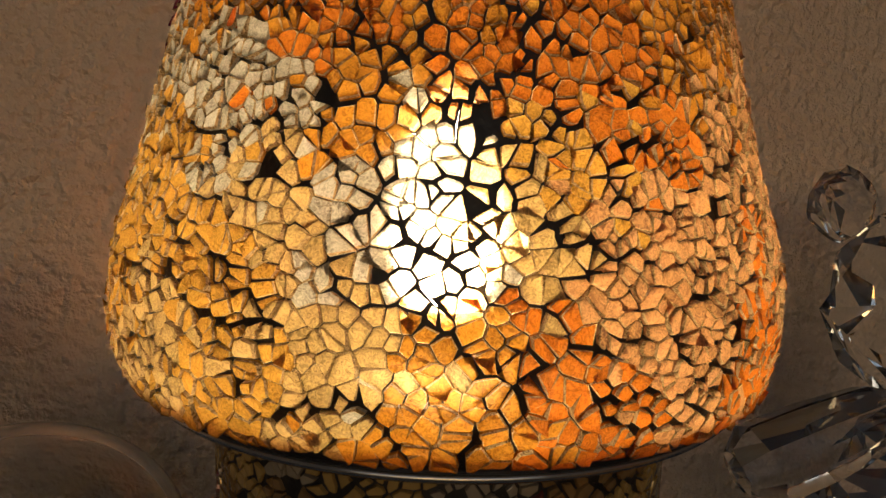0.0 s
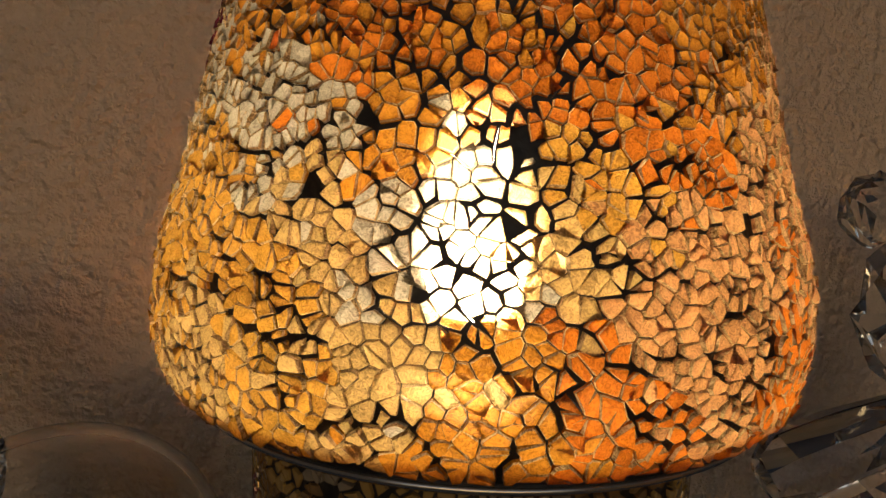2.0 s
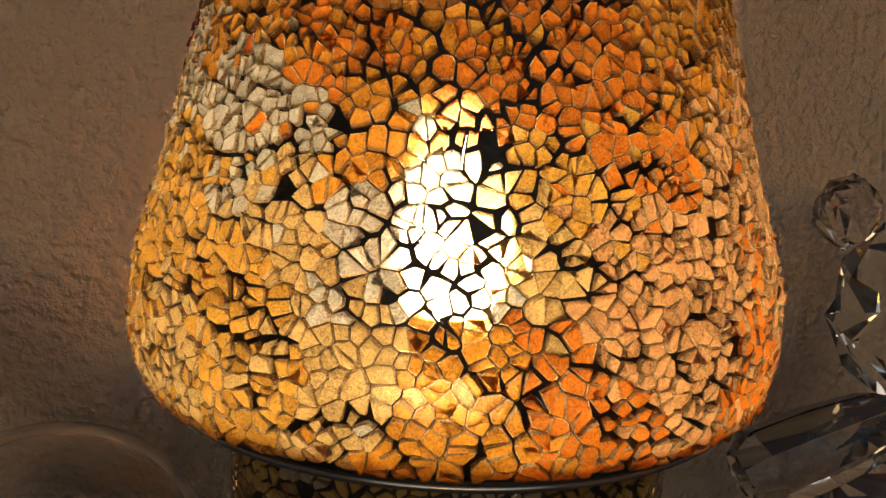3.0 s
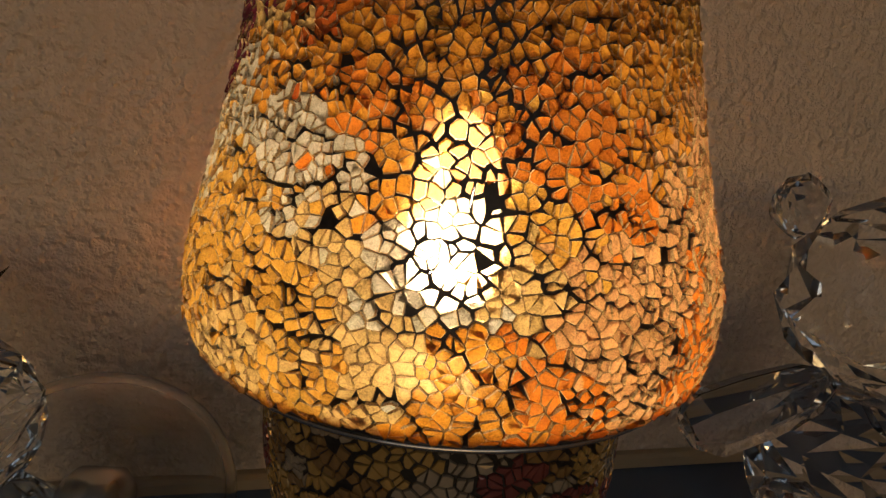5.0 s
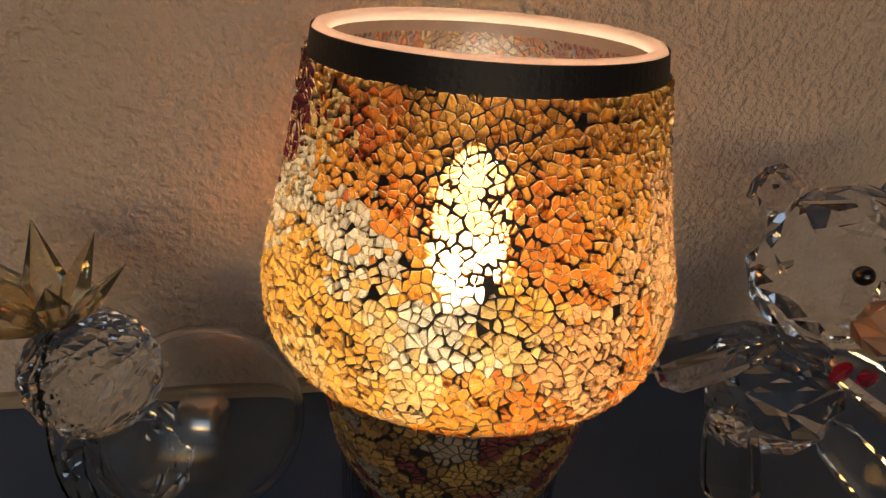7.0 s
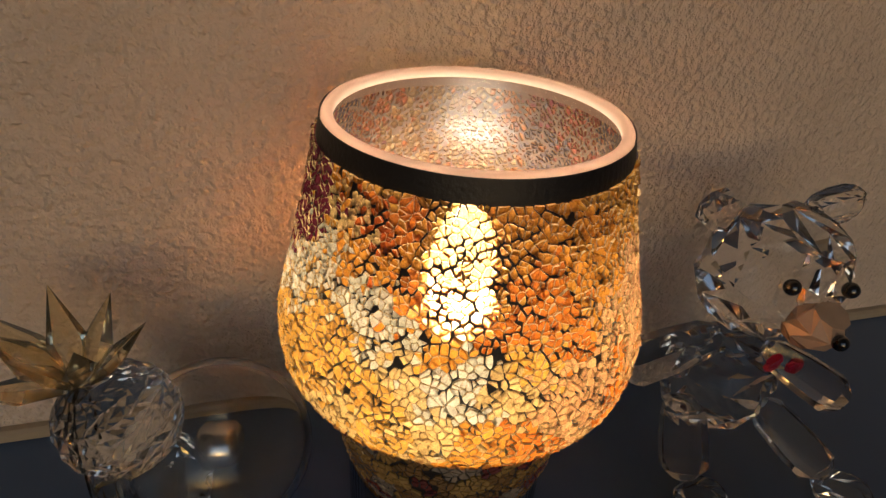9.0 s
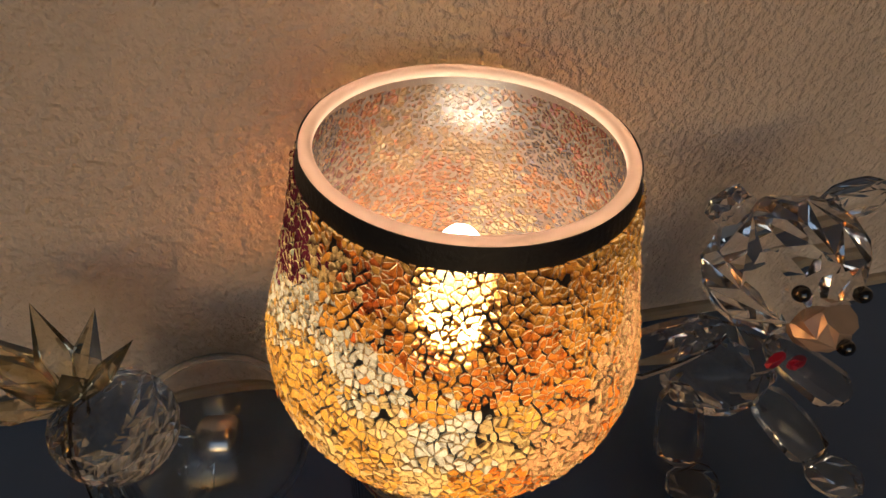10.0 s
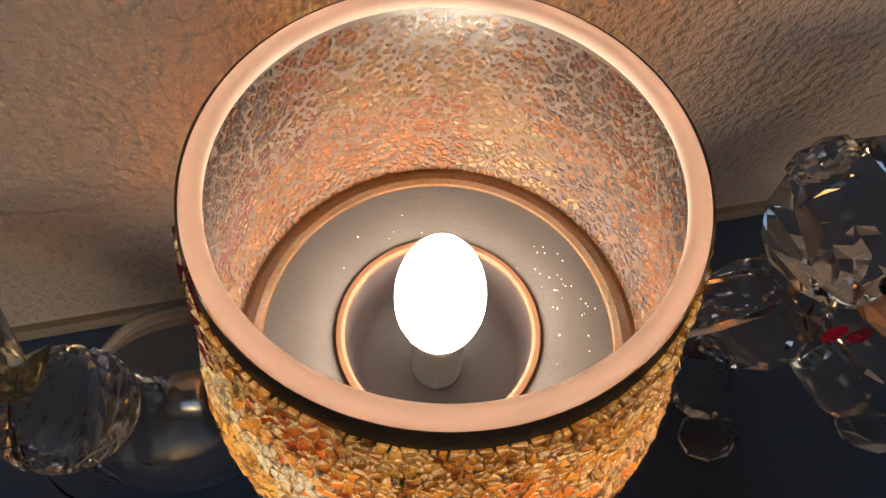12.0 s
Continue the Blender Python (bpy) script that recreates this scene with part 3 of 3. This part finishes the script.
base_cells = shards(2 * math.pi * 0.036, 0.0, 0.0800, 0.0019, 8, lost=0.03, thin=0.0002, wide=0.0005)
bm, joined = bmesh.new(), bmesh.new()
for p, poly, inner, shard, chance in base_cells:
    add_grout(bm, on_bowl, p, poly, inner, 0.0)
    if inner is not None:
        add_piece(joined, on_bowl, p, inner, 0.0006, (rng.uniform(-0.1, 0.1), rng.uniform(-0.1, 0.1)), [0, 0, 1, 1, 2, 3, 0][shard % 7])
lathe(bm, [(0.0150, 0.0172), (0.0140, 0.0120), (0.0220, 0.0100), (0.0220, 0.0082)], 48)
bowl = part("bowl", bm, GROUT, lamp, "black grouted bowl-shaped foot")
tagged(part("bowl_tiles", joined, BASE_TILES, bowl, "dim brown, gold and wine glass shards"), kind="stuff")
bm = bmesh.new()
lathe(bm, [(0.0002, 0.0082), (0.0352, 0.0082), (0.0362, 0.0092), (0.0362, 0.0440), (0.0350, 0.0440), (0.0350, 0.0098), (0.0002, 0.0098)], 96)
cup = part("cup", bm, CLEAR, lamp, "clear glass cup round the foot", smooth=False)

# metal ring added to draw the bright highlight line on the lip
bm = bmesh.new()
lathe(bm, [(0.0500, 0.0898), (0.0508, 0.0897), (0.0513, 0.0903), (0.0510, 0.0908), (0.0502, 0.0906)], 128, closed=True)
part("lip_highlight_ring", bm, SILVER, lamp, "thin polished metal ring added for the bright highlight along the lip", smooth=True)

# ---- crystal figures ----
bear = empty("crystal_bear", "clear faceted crystal bear figurine with tan muzzle and red bow", "figurine", (0.1246, 0.0137, SHELF_Z))


def bear_part(name, mat, build, label=""):
    bm = bmesh.new()
    build(bm)
    bmesh.ops.translate(bm, vec=(-0.125, -0.02, 0), verts=bm.verts)
    return part(name, bm, mat, bear, label, smooth=mat is BLACK)


head = bear_part("head", CRYSTAL, lambda b: gem(b, (0.127, 0.034, 0.089), (0.0280, 0.0258, 0.0275), (20, 10, 15), 10, 5))
bear_part("ear", CRYSTAL, lambda b: gem(b, (0.101, 0.040, 0.112), (0.0105, 0.0050, 0.0090), (10, 35, 20), 8, 4))
bear_part("ear", CRYSTAL, lambda b: gem(b, (0.150, 0.044, 0.112), (0.0125, 0.0055, 0.0085), (5, -30, -10), 8, 4))
bear_part("muzzle", MUZZLE, lambda b: gem(b, (0.1345, 0.0125, 0.0800), (0.0125, 0.0105, 0.0100), (25, 10, 10), 9, 4), "tan frosted muzzle")
for nm, at in (("eye", (0.1165, 0.0098, 0.0985)), ("eye", (0.1400, 0.0105, 0.0965)), ("nose", (0.1370, 0.0015, 0.0800))):
    bear_part(nm, BLACK, lambda b: bmesh.ops.create_uvsphere(b, u_segments=16, v_segments=10, radius=0.003, matrix=Matrix.Translation(at)), "shiny black bead")
bear_part("torso", CRYSTAL, lambda b: gem(b, (0.117, 0.027, 0.040), (0.0235, 0.0200, 0.0240), (0, 8, 0), 10, 6))
bear_part("arm", CRYSTAL, lambda b: limb(b, (0.108, 0.024, 0.066), (0.070, 0.022, 0.050), 0.0075, 0.0095, 8))
bear_part("arm", CRYSTAL, lambda b: limb(b, (0.126, 0.020, 0.062), (0.150, 0.000, 0.052), 0.0065, 0.0085, 8))
bear_part("leg", CRYSTAL, lambda b: limb(b, (0.097, 0.016, 0.040), (0.099, 0.001, 0.010), 0.0085, 0.0095, 8))
bear_part("leg", CRYSTAL, lambda b: limb(b, (0.134, 0.018, 0.032), (0.159, -0.001, 0.011), 0.0080, 0.0090, 8))
bear_part("paw", CRYSTAL, lambda b: gem(b, (0.103, -0.008, 0.0068), (0.0125, 0.0095, 0.0066), (0, 0, 20), 9, 3))
bear_part("paw", CRYSTAL, lambda b: gem(b, (0.165, -0.008, 0.0068), (0.0125, 0.0095, 0.0066), (0, 0, -15), 9, 3))


def tie(b):
    for sgn in (-1, 1):
        gem(b, (0.128 + 0.0045 * sgn, 0.010, 0.062 - 0.001 * sgn), (0.0050, 0.0020, 0.0034), (0, 20 * sgn, 20), 7, 3)


bear_part("bow", RED, tie, "small red bow")

pineapple = empty("crystal_pineapple", "faceted crystal pineapple with smoky golden leaves", "figurine", (-0.1071, -0.0092, SHELF_Z))
bm = bmesh.new()
gem(bm, (0, 0, 0.0520), (0.0168, 0.0164, 0.0166), (8, -14, 0), 16, 10)
part("fruit", bm, CRYSTAL, pineapple)
bm = bmesh.new()
gem(bm, (0.002, 0.002, 0.0185), (0.0180, 0.0170, 0.0184), (0, 0, 0), 12, 5)
part("stand", bm, CRYSTAL, pineapple)
for k, (tip, w) in enumerate([((-0.014, 0.012, 0.082), 0.0050), ((0.004, 0.012, 0.079), 0.0055), ((0.016, 0.004, 0.073), 0.0050), ((-0.034, 0.006, 0.066), 0.0060), ((-0.036, -0.010, 0.058), 0.0060),
                              ((-0.040, 0.010, 0.076), 0.0060), ((-0.002, -0.006, 0.070), 0.0045), ((-0.020, -0.008, 0.068), 0.0045)]):
    bm = bmesh.new()
    a, b = Vector((-0.006 + 0.1 * tip[0], 0.1 * tip[1], 0.0660)), Vector(tip) * 0.86 + Vector((-0.003, 0.003, 0.0190))
    q = (b - a).to_track_quat("Z", "Y").to_matrix()
    base, mid = [], []
    for j in range(6):
        c, s = math.cos(math.pi * j / 3), math.sin(math.pi * j / 3)
        base.append(bm.verts.new(a + q @ Vector((0.45 * w * c, 0.3 * w * s, 0))))
        mid.append(bm.verts.new(a + (b - a) * 0.42 + q @ Vector((w * c, 0.45 * w * s, 0))))
    top = bm.verts.new(b)
    bm.faces.new(list(reversed(base)))
    for j in range(6):
        i = (j + 1) % 6
        bm.faces.new((base[j], base[i], mid[i], mid[j]))
        bm.faces.new((mid[j], mid[i], top))
    part("leaf", bm, SMOKY, pineapple, "smoky golden crystal leaf")

globe = empty("glass_globe", "clear glass globe with a saucer edge and silver core", "glass ornament", (-0.0823, 0.0012, SHELF_Z))
bm = bmesh.new()
bmesh.ops.create_uvsphere(bm, u_segments=48, v_segments=28, radius=0.0262, matrix=Matrix.Translation((0, 0, 0.0264)) @ Matrix.Diagonal((1.05, 1, 1, 1)))
hollow = bmesh.ops.create_uvsphere(bm, u_segments=48, v_segments=28, radius=0.0240, matrix=Matrix.Translation((0, 0, 0.0264)) @ Matrix.Diagonal((1.05, 1, 1, 1)))
bmesh.ops.reverse_faces(bm, faces=list({f for v in hollow["verts"] for f in v.link_faces}))
part("ball", bm, CRYSTAL, globe, smooth=True)
bm = bmesh.new()
rings = lathe(bm, [(0.0002, 0.0), (0.0235, 0.0), (0.0244, 0.0004), (0.0244, 0.0010), (0.0235, 0.0014), (0.0002, 0.0014)], 48)
bmesh.ops.transform(bm, matrix=Matrix.Translation((-0.0255, -0.005, 0.0250)) @ Euler((0, radians(75), radians(12))).to_matrix().to_4x4(), verts=bm.verts)
part("saucer", bm, CLEAR, globe, "clear glass disc", smooth=False)
bm = bmesh.new()
lathe(bm, [(0.0002, -0.006), (0.0052, -0.006), (0.0070, -0.004), (0.0070, 0.004), (0.0052, 0.006), (0.0002, 0.006)], 24)
bmesh.ops.transform(bm, matrix=Matrix.Translation((0, 0, 0.0264)) @ Euler((0, radians(90), 0)).to_matrix().to_4x4(), verts=bm.verts)
part("core", bm, SILVER, globe, "polished silver core", smooth=True)

pineapple.scale, globe.scale = (1.12,) * 3, (1.194,) * 3

# ---- loose things ----
bm = bmesh.new()
box(bm, (-0.03, -0.03, 0.0), (0.03, 0.03, 0.084), 0.006, 3)
for v in bm.verts:
    if v.co.z > 0.04:
        v.co.x *= 0.88
        v.co.y *= 0.88
        v.co.z += 0.10 * v.co.x
ob = part("card_box", bm, CARD)
ob.matrix_world = pose(0.102, -0.097, SHELF_Z, 0, 0, 12)
tagged(ob, "small beige card box with rounded corners on the shelf", "box")

cu = bpy.data.curves.new("cable", "CURVE")
cu.dimensions, cu.bevel_depth, cu.bevel_resolution = "3D", 0.0012, 3
sp = cu.splines.new("NURBS")
way = [(-0.34, 0.036, 0.052), (-0.25, 0.043, 0.036), (-0.20, 0.049, 0.018), (-0.165, 0.050, 0.004), (-0.14, 0.0535, 0.0016), (-0.10, 0.054, 0.0014)]
sp.points.add(len(way) - 1)
for q, c in zip(sp.points, way):
    q.co = (*c, 1)
sp.use_endpoint_u, sp.order_u = True, 4
cu.materials.append(CABLE)
tagged(new("cable", cu), "thin white cable trailing along the wall", "cable")

# ---- shards of the shade, the nearest singly ----
field = bmesh.new()
order = sorted(range(len(pieces)), key=lambda k: pieces[k][3] / 40 + abs(pieces[k][4] - 0.126) / 0.03)
single = set(order[:300])
for k, (p, inner, tint, _, _) in enumerate(pieces):
    lean, h = (rng.gauss(0, 0.17), rng.gauss(0, 0.17)), rng.uniform(0.0005, 0.0009)
    if k in single:
        bm = bmesh.new()
        add_piece(bm, on_shade, p, inner, h, lean, 0, 1)
        part("tile", bm, [TINTS[TINT_ORDER[tint]], EDGE_GLINT], shade)
    else:
        add_piece(field, on_shade, p, inner, h, lean, tint, len(TINT_ORDER))
tagged(part("tile_field", field, [TINTS[t] for t in TINT_ORDER] + [EDGE_GLINT], shade, "crazed shards of amber, orange, white and wine glass"), kind="stuff")
